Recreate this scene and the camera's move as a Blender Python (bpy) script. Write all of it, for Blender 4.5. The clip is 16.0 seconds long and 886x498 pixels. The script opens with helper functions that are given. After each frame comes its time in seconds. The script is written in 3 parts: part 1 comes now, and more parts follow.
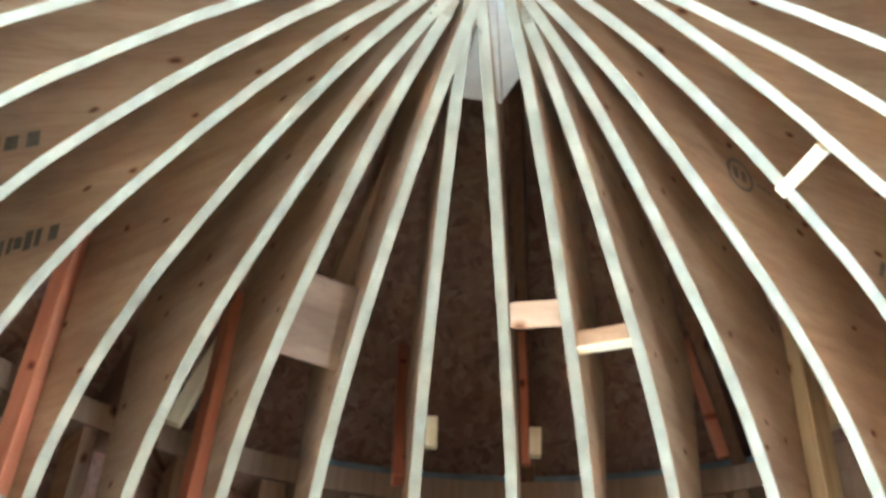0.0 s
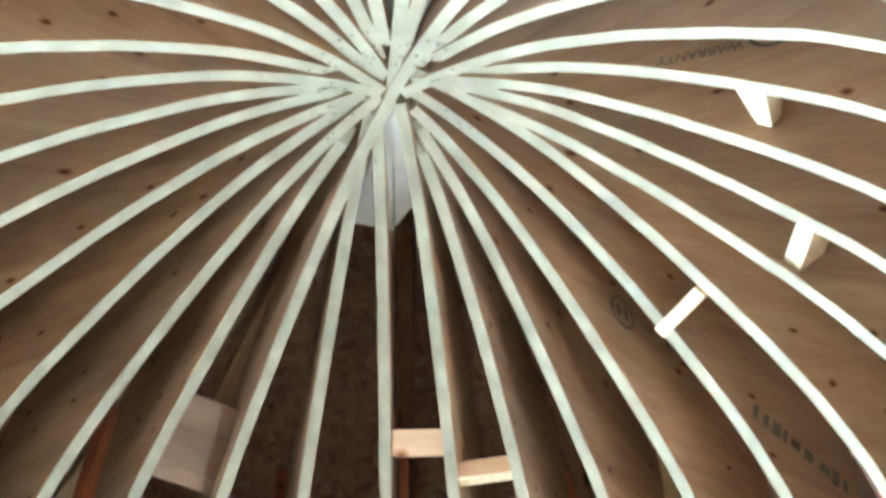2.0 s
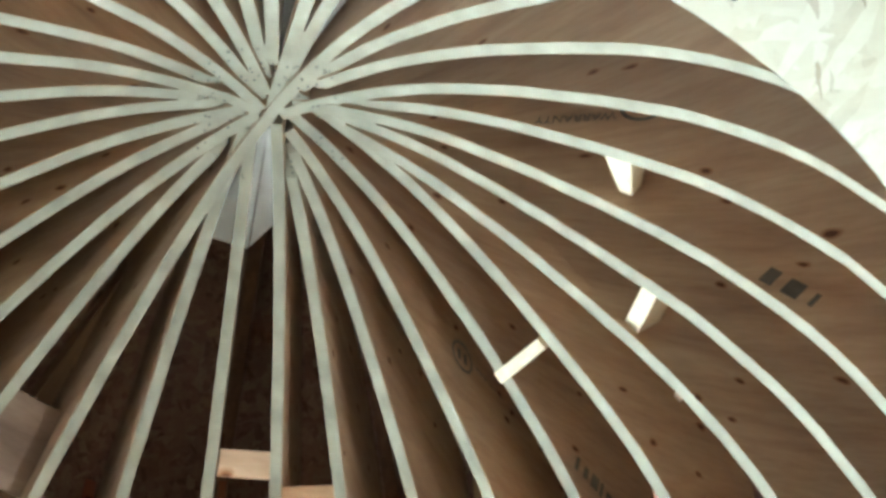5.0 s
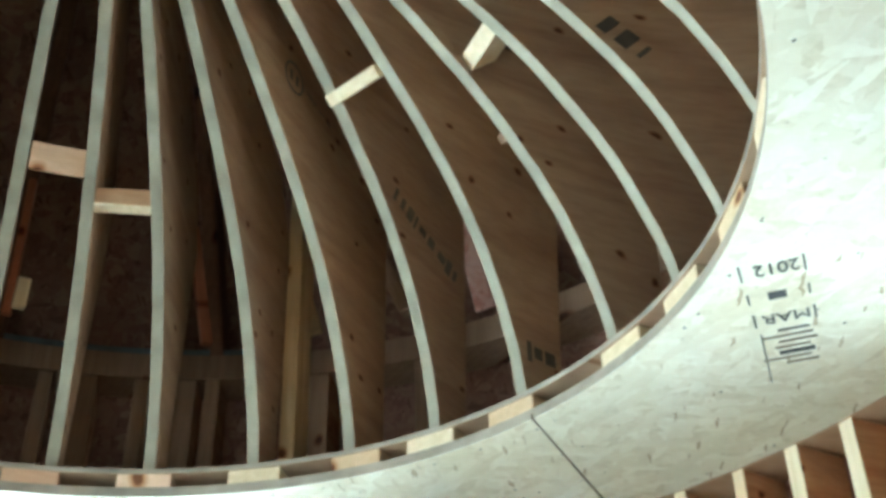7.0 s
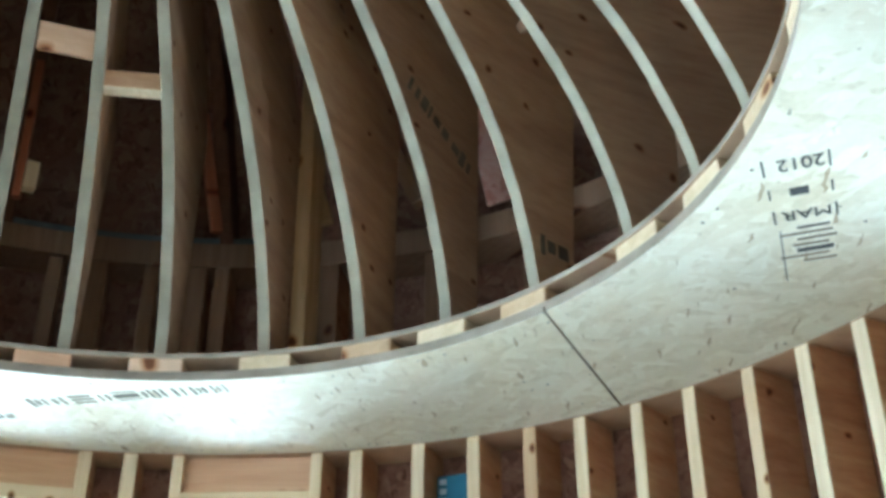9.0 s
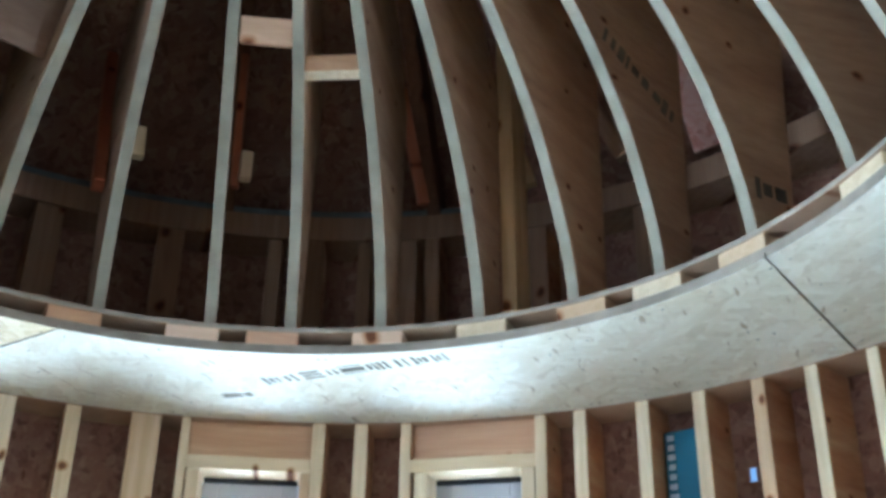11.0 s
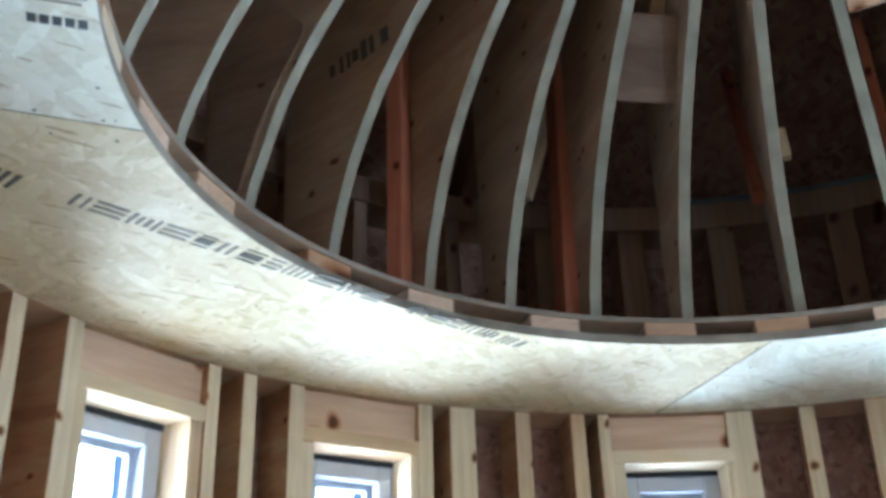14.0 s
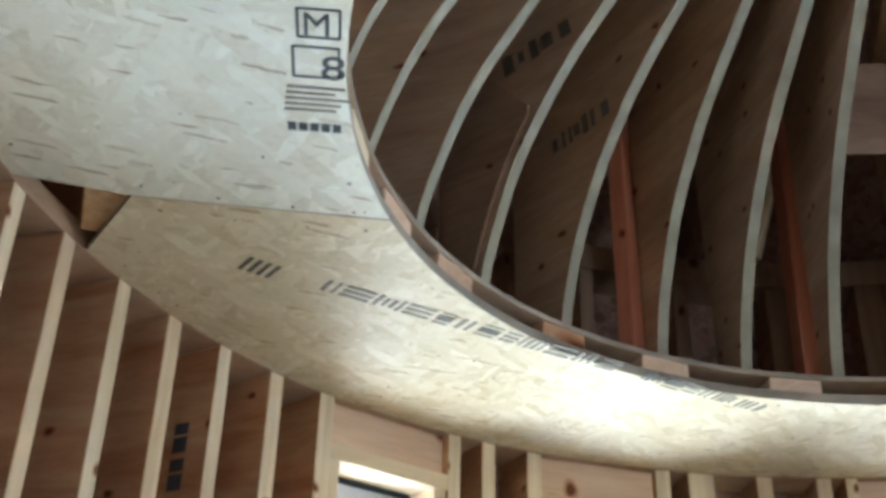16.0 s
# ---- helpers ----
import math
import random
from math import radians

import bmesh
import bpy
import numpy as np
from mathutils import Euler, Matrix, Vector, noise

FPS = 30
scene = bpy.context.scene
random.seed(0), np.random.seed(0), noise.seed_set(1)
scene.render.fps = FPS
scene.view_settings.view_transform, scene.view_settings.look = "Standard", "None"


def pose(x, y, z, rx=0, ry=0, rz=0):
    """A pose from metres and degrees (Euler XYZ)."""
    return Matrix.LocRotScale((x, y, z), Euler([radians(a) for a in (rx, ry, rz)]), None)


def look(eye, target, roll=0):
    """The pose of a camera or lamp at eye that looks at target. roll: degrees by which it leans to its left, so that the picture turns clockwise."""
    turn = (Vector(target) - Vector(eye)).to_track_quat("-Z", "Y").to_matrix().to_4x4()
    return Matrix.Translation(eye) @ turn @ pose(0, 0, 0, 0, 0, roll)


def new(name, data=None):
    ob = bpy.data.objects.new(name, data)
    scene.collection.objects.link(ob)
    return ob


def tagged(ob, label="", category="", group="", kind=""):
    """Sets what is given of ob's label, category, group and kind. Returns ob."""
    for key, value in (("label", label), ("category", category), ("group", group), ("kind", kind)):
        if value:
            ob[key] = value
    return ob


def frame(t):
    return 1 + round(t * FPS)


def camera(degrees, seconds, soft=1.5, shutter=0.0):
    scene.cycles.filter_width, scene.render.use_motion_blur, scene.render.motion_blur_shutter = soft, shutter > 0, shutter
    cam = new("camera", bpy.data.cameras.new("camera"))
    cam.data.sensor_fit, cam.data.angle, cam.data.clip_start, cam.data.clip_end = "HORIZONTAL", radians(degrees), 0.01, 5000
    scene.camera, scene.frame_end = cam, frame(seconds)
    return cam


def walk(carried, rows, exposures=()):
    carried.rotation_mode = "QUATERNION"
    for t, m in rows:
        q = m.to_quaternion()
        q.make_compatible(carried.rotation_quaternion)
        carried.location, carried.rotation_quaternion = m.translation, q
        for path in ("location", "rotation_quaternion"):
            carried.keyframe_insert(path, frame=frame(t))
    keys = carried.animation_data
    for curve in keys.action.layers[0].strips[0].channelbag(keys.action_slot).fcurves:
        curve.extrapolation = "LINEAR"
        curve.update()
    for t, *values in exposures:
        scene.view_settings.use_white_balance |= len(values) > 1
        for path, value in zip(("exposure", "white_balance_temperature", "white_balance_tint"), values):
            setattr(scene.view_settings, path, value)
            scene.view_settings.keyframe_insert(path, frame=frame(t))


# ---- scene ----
# ---- camera ----
cam = camera(44.9, 16.0, soft=3.6)
walk(cam, [
    (0.0, pose(-0.0019, -1.3565, 1.7052, 127.267, -3.136, 0.143)),
    (0.5, pose(-0.0009, -1.3615, 1.7122, 128.977, -2.064, -3.478)),
    (1.0, pose(0.0045, -1.3668, 1.7185, 129.926, -2.077, -4.503)),
    (1.5, pose(0.0085, -1.3656, 1.7202, 130.812, -1.717, -5.342)),
    (2.0, pose(0.0025, -1.3711, 1.7169, 133.829, -1.337, -5.991)),
    (2.5, pose(-0.0128, -1.3807, 1.7123, 135.511, -0.232, -6.434)),
    (3.0, pose(-0.0293, -1.3728, 1.6970, 136.827, -0.468, -6.419)),
    (5.5, pose(-0.0948, -1.3493, 1.6409, 136.045, 1.400, -22.703)),
    (6.0, pose(-0.0923, -1.3341, 1.6216, 131.127, 1.475, -26.410)),
    (6.5, pose(-0.0864, -1.3228, 1.6025, 126.776, 1.355, -28.094)),
    (7.0, pose(-0.0793, -1.3150, 1.5878, 123.936, 1.250, -29.717)),
    (7.5, pose(-0.0836, -1.3052, 1.5897, 121.828, 1.252, -30.732)),
    (8.0, pose(-0.0761, -1.2907, 1.5856, 120.310, 0.688, -30.715)),
    (10.5, pose(-0.0838, -1.2763, 1.5949, 116.592, -0.722, -23.429)),
    (11.0, pose(-0.0785, -1.2690, 1.5975, 116.302, -0.840, -18.196)),
    (11.5, pose(-0.0847, -1.2707, 1.6024, 116.590, -0.295, -12.573)),
    (12.0, pose(-0.0954, -1.2824, 1.6092, 115.592, -0.482, -7.097)),
    (12.5, pose(-0.1061, -1.2990, 1.6087, 115.235, 0.353, 0.302)),
    (13.0, pose(-0.1182, -1.3314, 1.6219, 115.135, 0.831, 7.799)),
    (13.5, pose(-0.1391, -1.3425, 1.6147, 115.024, 0.792, 13.894)),
    (14.0, pose(-0.1481, -1.3505, 1.6081, 115.855, 1.426, 20.021)),
    (14.5, pose(-0.1615, -1.3629, 1.6041, 116.793, 0.688, 24.316)),
    (15.0, pose(-0.1625, -1.3793, 1.6025, 117.908, 0.162, 27.115)),
    (15.5, pose(-0.1599, -1.4007, 1.6069, 118.730, -0.701, 30.147)),
    (16.0, pose(-0.1577, -1.4183, 1.6026, 119.119, -1.319, 31.301)),
], exposures=[(0.0, 2.0, 5250, 3), (1.5, 1.85, 5350, 2), (3.0, 1.4, 5400, 2), (5.5, 0.95, 5600, -1), (6.5, 0.65, 5500, -6), (8.0, 0.45, 5350, -4), (11.0, 0.3, 4900, 5), (14.0, 0.12, 4850, 7), (16.0, 0.08, 5350, 9)])

# ---- sizes ----
Z0 = 2.44          # underside of the soffit
R_IN = 1.013       # opening of the dome
R_OUT = 1.524      # inner faces of the wall studs
STUD_D = 0.14
DRUM_H = 0.62      # height of the upper wall's plate over the soffit
APEX_H = 2.05      # roof's peak over the soffit

# ---- world and light ----
world = bpy.data.worlds.new("sky")
scene.world = world
world.use_nodes = True
nt = world.node_tree
sky = nt.nodes.new("ShaderNodeTexSky")
sky.sky_type, sky.sun_disc = "NISHITA", False
sky.sun_elevation, sky.sun_rotation = radians(54.7), radians(-100.6)
nt.nodes["Background"].inputs[1].default_value = 0.12
nt.links.new(sky.outputs[0], nt.nodes["Background"].inputs[0])

sun_data = bpy.data.lights.new("sun", "SUN")
sun_data.energy, sun_data.angle, sun_data.color = 3.5, radians(0.5), (1.0, 0.95, 0.86)
sun = new("sun", sun_data)
sun.matrix_world = look((-8.0, -1.5, 11.5), (0, 0, 0))


def window_lamp(name, m, w, h, watts, colour):
    data = bpy.data.lights.new(name, "AREA")
    data.shape, data.size, data.size_y, data.energy, data.color = "RECTANGLE", w, h, watts, colour
    ob = new(name, data)
    ob.matrix_world = m
    return ob


# ---- materials ----
def base(name, rough=0.75):
    m = bpy.data.materials.new(name)
    m.use_nodes = True
    t = m.node_tree
    b = t.nodes["Principled BSDF"]
    b.inputs["Roughness"].default_value = rough
    b.inputs["Specular IOR Level"].default_value = 0.25
    return m, t, b


def node(t, kind, **sets):
    n = t.nodes.new(kind)
    for key, value in sets.items():
        n.inputs[key.replace("_", " ")].default_value = value
    return n


def ramp(t, source, stops):
    n = t.nodes.new("ShaderNodeValToRGB")
    e = n.color_ramp.elements
    while len(e) < len(stops):
        e.new(0.5)
    for k, (p, c) in zip(e, stops):
        k.position, k.color = p, (*c, 1)
    t.links.new(source, n.inputs[0])
    return n.outputs[0]


def mixed(t, fac, a, b, mode="MIX"):
    n = t.nodes.new("ShaderNodeMix")
    n.data_type, n.blend_type = "RGBA", mode
    for sock, v in ((n.inputs["Factor"], fac), (n.inputs["A"], a), (n.inputs["B"], b)):
        if isinstance(v, (int, float)):
            sock.default_value = v
        elif isinstance(v, tuple):
            sock.default_value = (*v, 1)
        else:
            t.links.new(v, sock)
    return n.outputs["Result"]


def coords(t, scale=(1, 1, 1), per_object=True):
    c = t.nodes.new("ShaderNodeTexCoord")
    mp = t.nodes.new("ShaderNodeMapping")
    mp.inputs["Scale"].default_value = scale
    t.links.new(c.outputs["Object"], mp.inputs["Vector"])
    info = t.nodes.new("ShaderNodeObjectInfo")
    if per_object:
        mul = t.nodes.new("ShaderNodeMath")
        mul.operation, mul.inputs[1].default_value = "MULTIPLY", 37.0
        t.links.new(info.outputs["Random"], mul.inputs[0])
        t.links.new(mul.outputs[0], mp.inputs["Location"])
    return mp.outputs[0], info.outputs["Random"]


def bump(t, b, height, strength, dist=0.002):
    n = node(t, "ShaderNodeBump", Strength=strength, Distance=dist)
    t.links.new(height, n.inputs["Height"])
    t.links.new(n.outputs[0], b.inputs["Normal"])


def flakes(t, v, k, sx, sy, turn):
    """One layer of wood strands: cells stretched along one direction, each with its own value."""
    wob = node(t, "ShaderNodeTexNoise", Scale=6.0 + 3 * k, Detail=2.0)
    t.links.new(v, wob.inputs["Vector"])
    add = t.nodes.new("ShaderNodeVectorMath")
    add.operation = "MULTIPLY_ADD"
    add.inputs[1].default_value = (0.012, 0.012, 0.012)
    t.links.new(wob.outputs["Color"], add.inputs[0]), t.links.new(v, add.inputs[2])
    rot = t.nodes.new("ShaderNodeMapping")
    rot.inputs["Rotation"].default_value = (0, 0, turn)
    t.links.new(add.outputs[0], rot.inputs["Vector"])
    mp = t.nodes.new("ShaderNodeMapping")
    mp.inputs["Scale"].default_value = (sx, sy, 40)
    mp.inputs["Location"].default_value = (7.3 * k, 3.1 * k, 1.7 * k)
    t.links.new(rot.outputs[0], mp.inputs["Vector"])
    vo = node(t, "ShaderNodeTexVoronoi", Scale=1.0, Randomness=1.0)
    t.links.new(mp.outputs[0], vo.inputs["Vector"])
    sep = t.nodes.new("ShaderNodeSeparateColor")
    t.links.new(vo.outputs["Color"], sep.inputs[0])
    return sep.outputs[0], sep.outputs[1]


def osb(name, dark, mid, light):
    """Strand board: overlapping strands lying every way, resin flecks, dark splinters and broad stains."""
    m, t, b = base(name, 0.7)
    v, _ = coords(t, (1, 1, 1), False)
    value = None
    for k, (sx, sy, turn) in enumerate(((60, 21, 0.3), (52, 17, 1.5), (64, 19, 2.45), (46, 15, 0.9), (56, 14, 2.0), (44, 12, 0.05))):
        own, pick = flakes(t, v, k, sx, sy, turn)
        if value is None:
            value = own
            continue
        mask = ramp(t, pick, ((0.55, (0, 0, 0)), (0.7, (1, 1, 1))))
        value = mixed(t, mask, value, own)
    grain = node(t, "ShaderNodeTexNoise", Scale=90.0, Detail=3.0)
    t.links.new(v, grain.inputs["Vector"])
    value = mixed(t, 0.42, value, grain.outputs[0])
    big = node(t, "ShaderNodeTexNoise", Scale=3.0, Detail=4.0)
    t.links.new(v, big.inputs["Vector"])
    c = ramp(t, value, ((0.12, dark), (0.34, mid), (0.62, tuple(0.6 * x + 0.4 * y for x, y in zip(mid, light))), (0.86, light)))
    tint = ramp(t, big.outputs[0], ((0.3, (0.86, 0.82, 0.74)), (0.7, (1.0, 1.0, 1.0))))
    c = mixed(t, 1.0, c, tint, "MULTIPLY")
    _, pick = flakes(t, v, 9, 170, 26, 0.7)
    sliver = ramp(t, pick, ((0.984, (1, 1, 1)), (0.99, (0.45, 0.33, 0.2))))
    c = mixed(t, 0.7, c, mixed(t, 1.0, c, sliver, "MULTIPLY"))
    spot = node(t, "ShaderNodeTexVoronoi", Scale=17.0)
    t.links.new(v, spot.inputs["Vector"])
    fleck = ramp(t, spot.outputs["Distance"], ((0.03, (0.3, 0.2, 0.12)), (0.07, (1, 1, 1))))
    c = mixed(t, 0.45, c, mixed(t, 1.0, c, fleck, "MULTIPLY"))
    t.links.new(c, b.inputs["Base Color"])
    bump(t, b, value, 0.35)
    return m


def flat_knots(t, a, b, scale, sx, sy, core, halo):
    """Knots as round marks over a face's own two directions a and b (0 x, 1 y, 2 z)."""
    c = t.nodes.new("ShaderNodeTexCoord")
    sep = t.nodes.new("ShaderNodeSeparateXYZ")
    t.links.new(c.outputs["Object"], sep.inputs[0])
    com = t.nodes.new("ShaderNodeCombineXYZ")
    t.links.new(sep.outputs[a], com.inputs[0]), t.links.new(sep.outputs[b], com.inputs[1])
    info = t.nodes.new("ShaderNodeObjectInfo")
    mul = t.nodes.new("ShaderNodeMath")
    mul.operation, mul.inputs[1].default_value = "MULTIPLY", 53.0
    t.links.new(info.outputs["Random"], mul.inputs[0])
    mp = t.nodes.new("ShaderNodeMapping")
    mp.inputs["Scale"].default_value = (sx, sy, 1)
    t.links.new(com.outputs[0], mp.inputs["Vector"]), t.links.new(mul.outputs[0], mp.inputs["Location"])
    warp = node(t, "ShaderNodeTexNoise", Scale=9.0, Detail=2.0)
    t.links.new(mp.outputs[0], warp.inputs["Vector"])
    add = t.nodes.new("ShaderNodeVectorMath")
    add.operation, add.inputs[1].default_value = "MULTIPLY_ADD", (0.05, 0.05, 0)
    t.links.new(warp.outputs["Color"], add.inputs[0]), t.links.new(mp.outputs[0], add.inputs[2])
    kn = node(t, "ShaderNodeTexVoronoi", Scale=scale)
    kn.voronoi_dimensions = "2D"
    t.links.new(add.outputs[0], kn.inputs["Vector"])
    return ramp(t, kn.outputs["Distance"], ((core, (0.22, 0.11, 0.06)), (core * 1.5, (0.62, 0.42, 0.28)), (halo, (1, 1, 1))))


def plywood(name, c1, c2, c3):
    m, t, b = base(name, 0.65)
    v, rnd = coords(t, (1.2, 1.2, 7.0))
    n1 = node(t, "ShaderNodeTexNoise", Scale=1.9, Detail=8.0, Distortion=0.9)
    n2 = node(t, "ShaderNodeTexNoise", Scale=16.0, Detail=6.0, Distortion=0.3)
    t.links.new(v, n1.inputs["Vector"]), t.links.new(v, n2.inputs["Vector"])
    c = ramp(t, n1.outputs[0], ((0.3, c1), (0.5, c2), (0.72, c3)))
    g = ramp(t, n2.outputs[0], ((0.3, (0.78, 0.72, 0.66)), (0.6, (1, 1, 1))))
    c = mixed(t, 0.6, c, mixed(t, 1.0, c, g, "MULTIPLY"))
    tone = ramp(t, rnd, ((0.0, (0.78, 0.72, 0.68)), (0.5, (1, 0.98, 0.95)), (1.0, (1.08, 0.98, 0.86))))
    c = mixed(t, 1.0, c, tone, "MULTIPLY")
    c = mixed(t, 1.0, c, flat_knots(t, 1, 2, 4.6, 1.0, 1.35, 0.024, 0.065), "MULTIPLY")
    t.links.new(c, b.inputs["Base Color"])
    bump(t, b, n2.outputs[0], 0.2)
    return m


def lumber(name, c1, c2, knot=0.045, along="z"):
    m, t, b = base(name, 0.7)
    v, rnd = coords(t, (14.0, 14.0, 1.1) if along == "z" else (1.1, 14.0, 14.0))
    n1 = node(t, "ShaderNodeTexNoise", Scale=2.2, Detail=5.0, Distortion=1.6)
    t.links.new(v, n1.inputs["Vector"])
    w = t.nodes.new("ShaderNodeTexWave")
    w.inputs["Scale"].default_value, w.inputs["Distortion"].default_value, w.inputs["Detail"].default_value = 0.8, 5.0, 3.0
    t.links.new(v, w.inputs["Vector"])
    f = mixed(t, 0.12, n1.outputs[0], w.outputs["Color"])
    c = ramp(t, f, ((0.25, c1), (0.75, c2)))
    tone = ramp(t, rnd, ((0.0, (0.82, 0.66, 0.55)), (0.3, (1, 0.94, 0.86)), (1.0, (1.05, 1.0, 0.96))))
    c = mixed(t, 1.0, c, tone, "MULTIPLY")
    c = mixed(t, 1.0, c, flat_knots(t, 0, 2, 6.0, 1.0, 0.75, knot, knot * 2.6), "MULTIPLY")
    t.links.new(c, b.inputs["Base Color"])
    bump(t, b, f, 0.2)
    return m


def plain(name, c, rough=0.6, var=0.15):
    m, t, b = base(name, rough)
    v, _ = coords(t, (1, 1, 1), False)
    n = node(t, "ShaderNodeTexNoise", Scale=12.0, Detail=5.0)
    t.links.new(v, n.inputs["Vector"])
    lo = tuple(x * (1 - var) for x in c)
    hi = tuple(min(1, x * (1 + var)) for x in c)
    t.links.new(ramp(t, n.outputs[0], ((0.3, lo), (0.7, hi))), b.inputs["Base Color"])
    return m


OSB = osb("soffit_osb", (0.62, 0.56, 0.42), (0.73, 0.68, 0.54), (0.86, 0.84, 0.72))
OSB_TAN = osb("tan_osb", (0.5, 0.38, 0.21), (0.6, 0.485, 0.3), (0.75, 0.65, 0.45))
# sheathing with bright pinkish light mixed into its colour
OSB_LIT = osb("lit_pink_osb", (0.55, 0.22, 0.16), (0.74, 0.38, 0.3), (0.85, 0.58, 0.48))
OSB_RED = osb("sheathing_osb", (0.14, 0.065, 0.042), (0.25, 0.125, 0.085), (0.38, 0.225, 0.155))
PLY = plywood("rib_plywood", (0.345, 0.22, 0.14), (0.425, 0.29, 0.185), (0.495, 0.36, 0.235))
EDGE = plain("cut_plywood_edge", (0.32, 0.28, 0.2), 0.75, 0.22)
PLATE_EDGE = plain("board_edge", (0.34, 0.28, 0.21), 0.8, 0.25)
PINE = lumber("pine_lumber", (0.52, 0.36, 0.18), (0.72, 0.56, 0.34))
PINE_PALE = lumber("pale_pine", (0.6, 0.48, 0.31), (0.78, 0.68, 0.5), 0.028)
BOARD = lumber("pine_board", (0.62, 0.43, 0.29), (0.78, 0.6, 0.44), 0.055, "x")
BOARD_PALE = lumber("pale_board", (0.62, 0.49, 0.31), (0.78, 0.67, 0.48), 0.03, "x")
BOARD_RED = lumber("reddish_board", (0.5, 0.29, 0.16), (0.64, 0.42, 0.26), 0.06, "x")
ORANGE = lumber("orange_fir", (0.33, 0.1, 0.05), (0.43, 0.165, 0.085), 0.03)
BROWN = lumber("brown_fir", (0.16, 0.085, 0.05), (0.26, 0.15, 0.09))
PLY_BROWN = plywood("brown_plywood", (0.2, 0.125, 0.08), (0.27, 0.175, 0.115), (0.33, 0.225, 0.15))
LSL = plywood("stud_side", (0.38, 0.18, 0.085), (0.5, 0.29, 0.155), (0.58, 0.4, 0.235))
# reddish fir, lowered so the drum's shade sits in its base colour
FIR_SHADED = lumber("reddish_fir_shaded", (0.25, 0.15, 0.09), (0.36, 0.235, 0.15), 0.04)
INK = plain("stamp_ink", (0.075, 0.075, 0.075), 0.8, 0.3)
# white vinyl, its backlit grey put into the base colour
PVC = plain("backlit_grey_vinyl", (0.5, 0.51, 0.56), 0.35, 0.04)
GASKET = plain("dark_gasket", (0.03, 0.03, 0.035), 0.6, 0.2)
NAIL = plain("dark_nail", (0.05, 0.045, 0.04), 0.5, 0.3)
# floor is out of view; its pale tone is raised to bounce light upward
SUBFLOOR = osb("subfloor_osb", (0.36, 0.29, 0.2), (0.48, 0.41, 0.3), (0.6, 0.54, 0.42))
GROUND = plain("pale_ground", (0.42, 0.38, 0.31), 0.9, 0.25)
DRYWALL = plain("bare_drywall", (0.7, 0.69, 0.66), 0.85, 0.05)
BLUEBOX = plain("blue_wrap", (0.02, 0.1, 0.15), 0.5, 0.2)
GREYPLY = plain("pale_gusset", (0.62, 0.6, 0.55), 0.7, 0.12)

glass, gt, gb = base("window_glass", 0.02)
gb.inputs["Transmission Weight"].default_value = 1.0
gb.inputs["IOR"].default_value = 1.1
INK_PALE = plain("faded_ink", (0.19, 0.16, 0.12), 0.8, 0.4)
INK_MID = plain("grey_ink", (0.11, 0.095, 0.07), 0.8, 0.4)


# ---- mesh helpers ----
def mesh(name, bm, mats, parent=None, label=""):
    me = bpy.data.meshes.new(name)
    bm.normal_update()
    bm.to_mesh(me)
    bm.free()
    for m in mats if isinstance(mats, (list, tuple)) else (mats,):
        me.materials.append(m)
    ob = new(name, me)
    if parent:
        ob.parent = parent
    return tagged(ob, label)


def part(name, bm, mats, parent, label=""):
    return mesh(name, bm, mats, parent, label)


def bar(bm, w, d, h, m=None, bevel=0.0, mat=0):
    """A box w by d, standing h high on its base centre, with bevelled long edges."""
    made = bmesh.ops.create_cube(bm, size=1, matrix=(m or Matrix()) @ Matrix.Translation((0, 0, h / 2)) @ Matrix.Diagonal((w, d, h, 1)))
    faces = {f for v in made["verts"] for f in v.link_faces}
    for f in faces:
        f.material_index = mat
    if bevel:
        bmesh.ops.bevel(bm, geom=list({e for f in faces for e in f.edges}), offset=bevel, segments=1, affect="EDGES", material=-1)
    return bm


def box(w, d, h, bevel=0.002, m=None):
    return bar(bmesh.new(), w, d, h, m, bevel)


def at(az, rho, z, turn=0.0):
    """A place round the tower's axis: az degrees from ahead to the right; local y points outward."""
    a = radians(az)
    return Matrix.Translation((rho * math.sin(a), rho * math.cos(a), z)) @ pose(0, 0, 0, 0, 0, -az + turn)


def xy(az, rho):
    a = radians(az)
    return Vector((rho * math.sin(a), rho * math.cos(a)))


def extrude_poly(bm, pts, thick, m=None, top=0, side=0):
    """A flat outline in x, y given thickness upward in z."""
    m = m or Matrix()
    lo = [bm.verts.new(m @ Vector((x, y, 0))) for x, y in pts]
    hi = [bm.verts.new(m @ Vector((x, y, thick))) for x, y in pts]
    a = bm.faces.new(lo[::-1])
    b = bm.faces.new(hi)
    a.material_index = b.material_index = top
    n = len(pts)
    for i in range(n):
        f = bm.faces.new((lo[i], lo[(i + 1) % n], hi[(i + 1) % n], hi[i]))
        f.material_index = side
    return bm


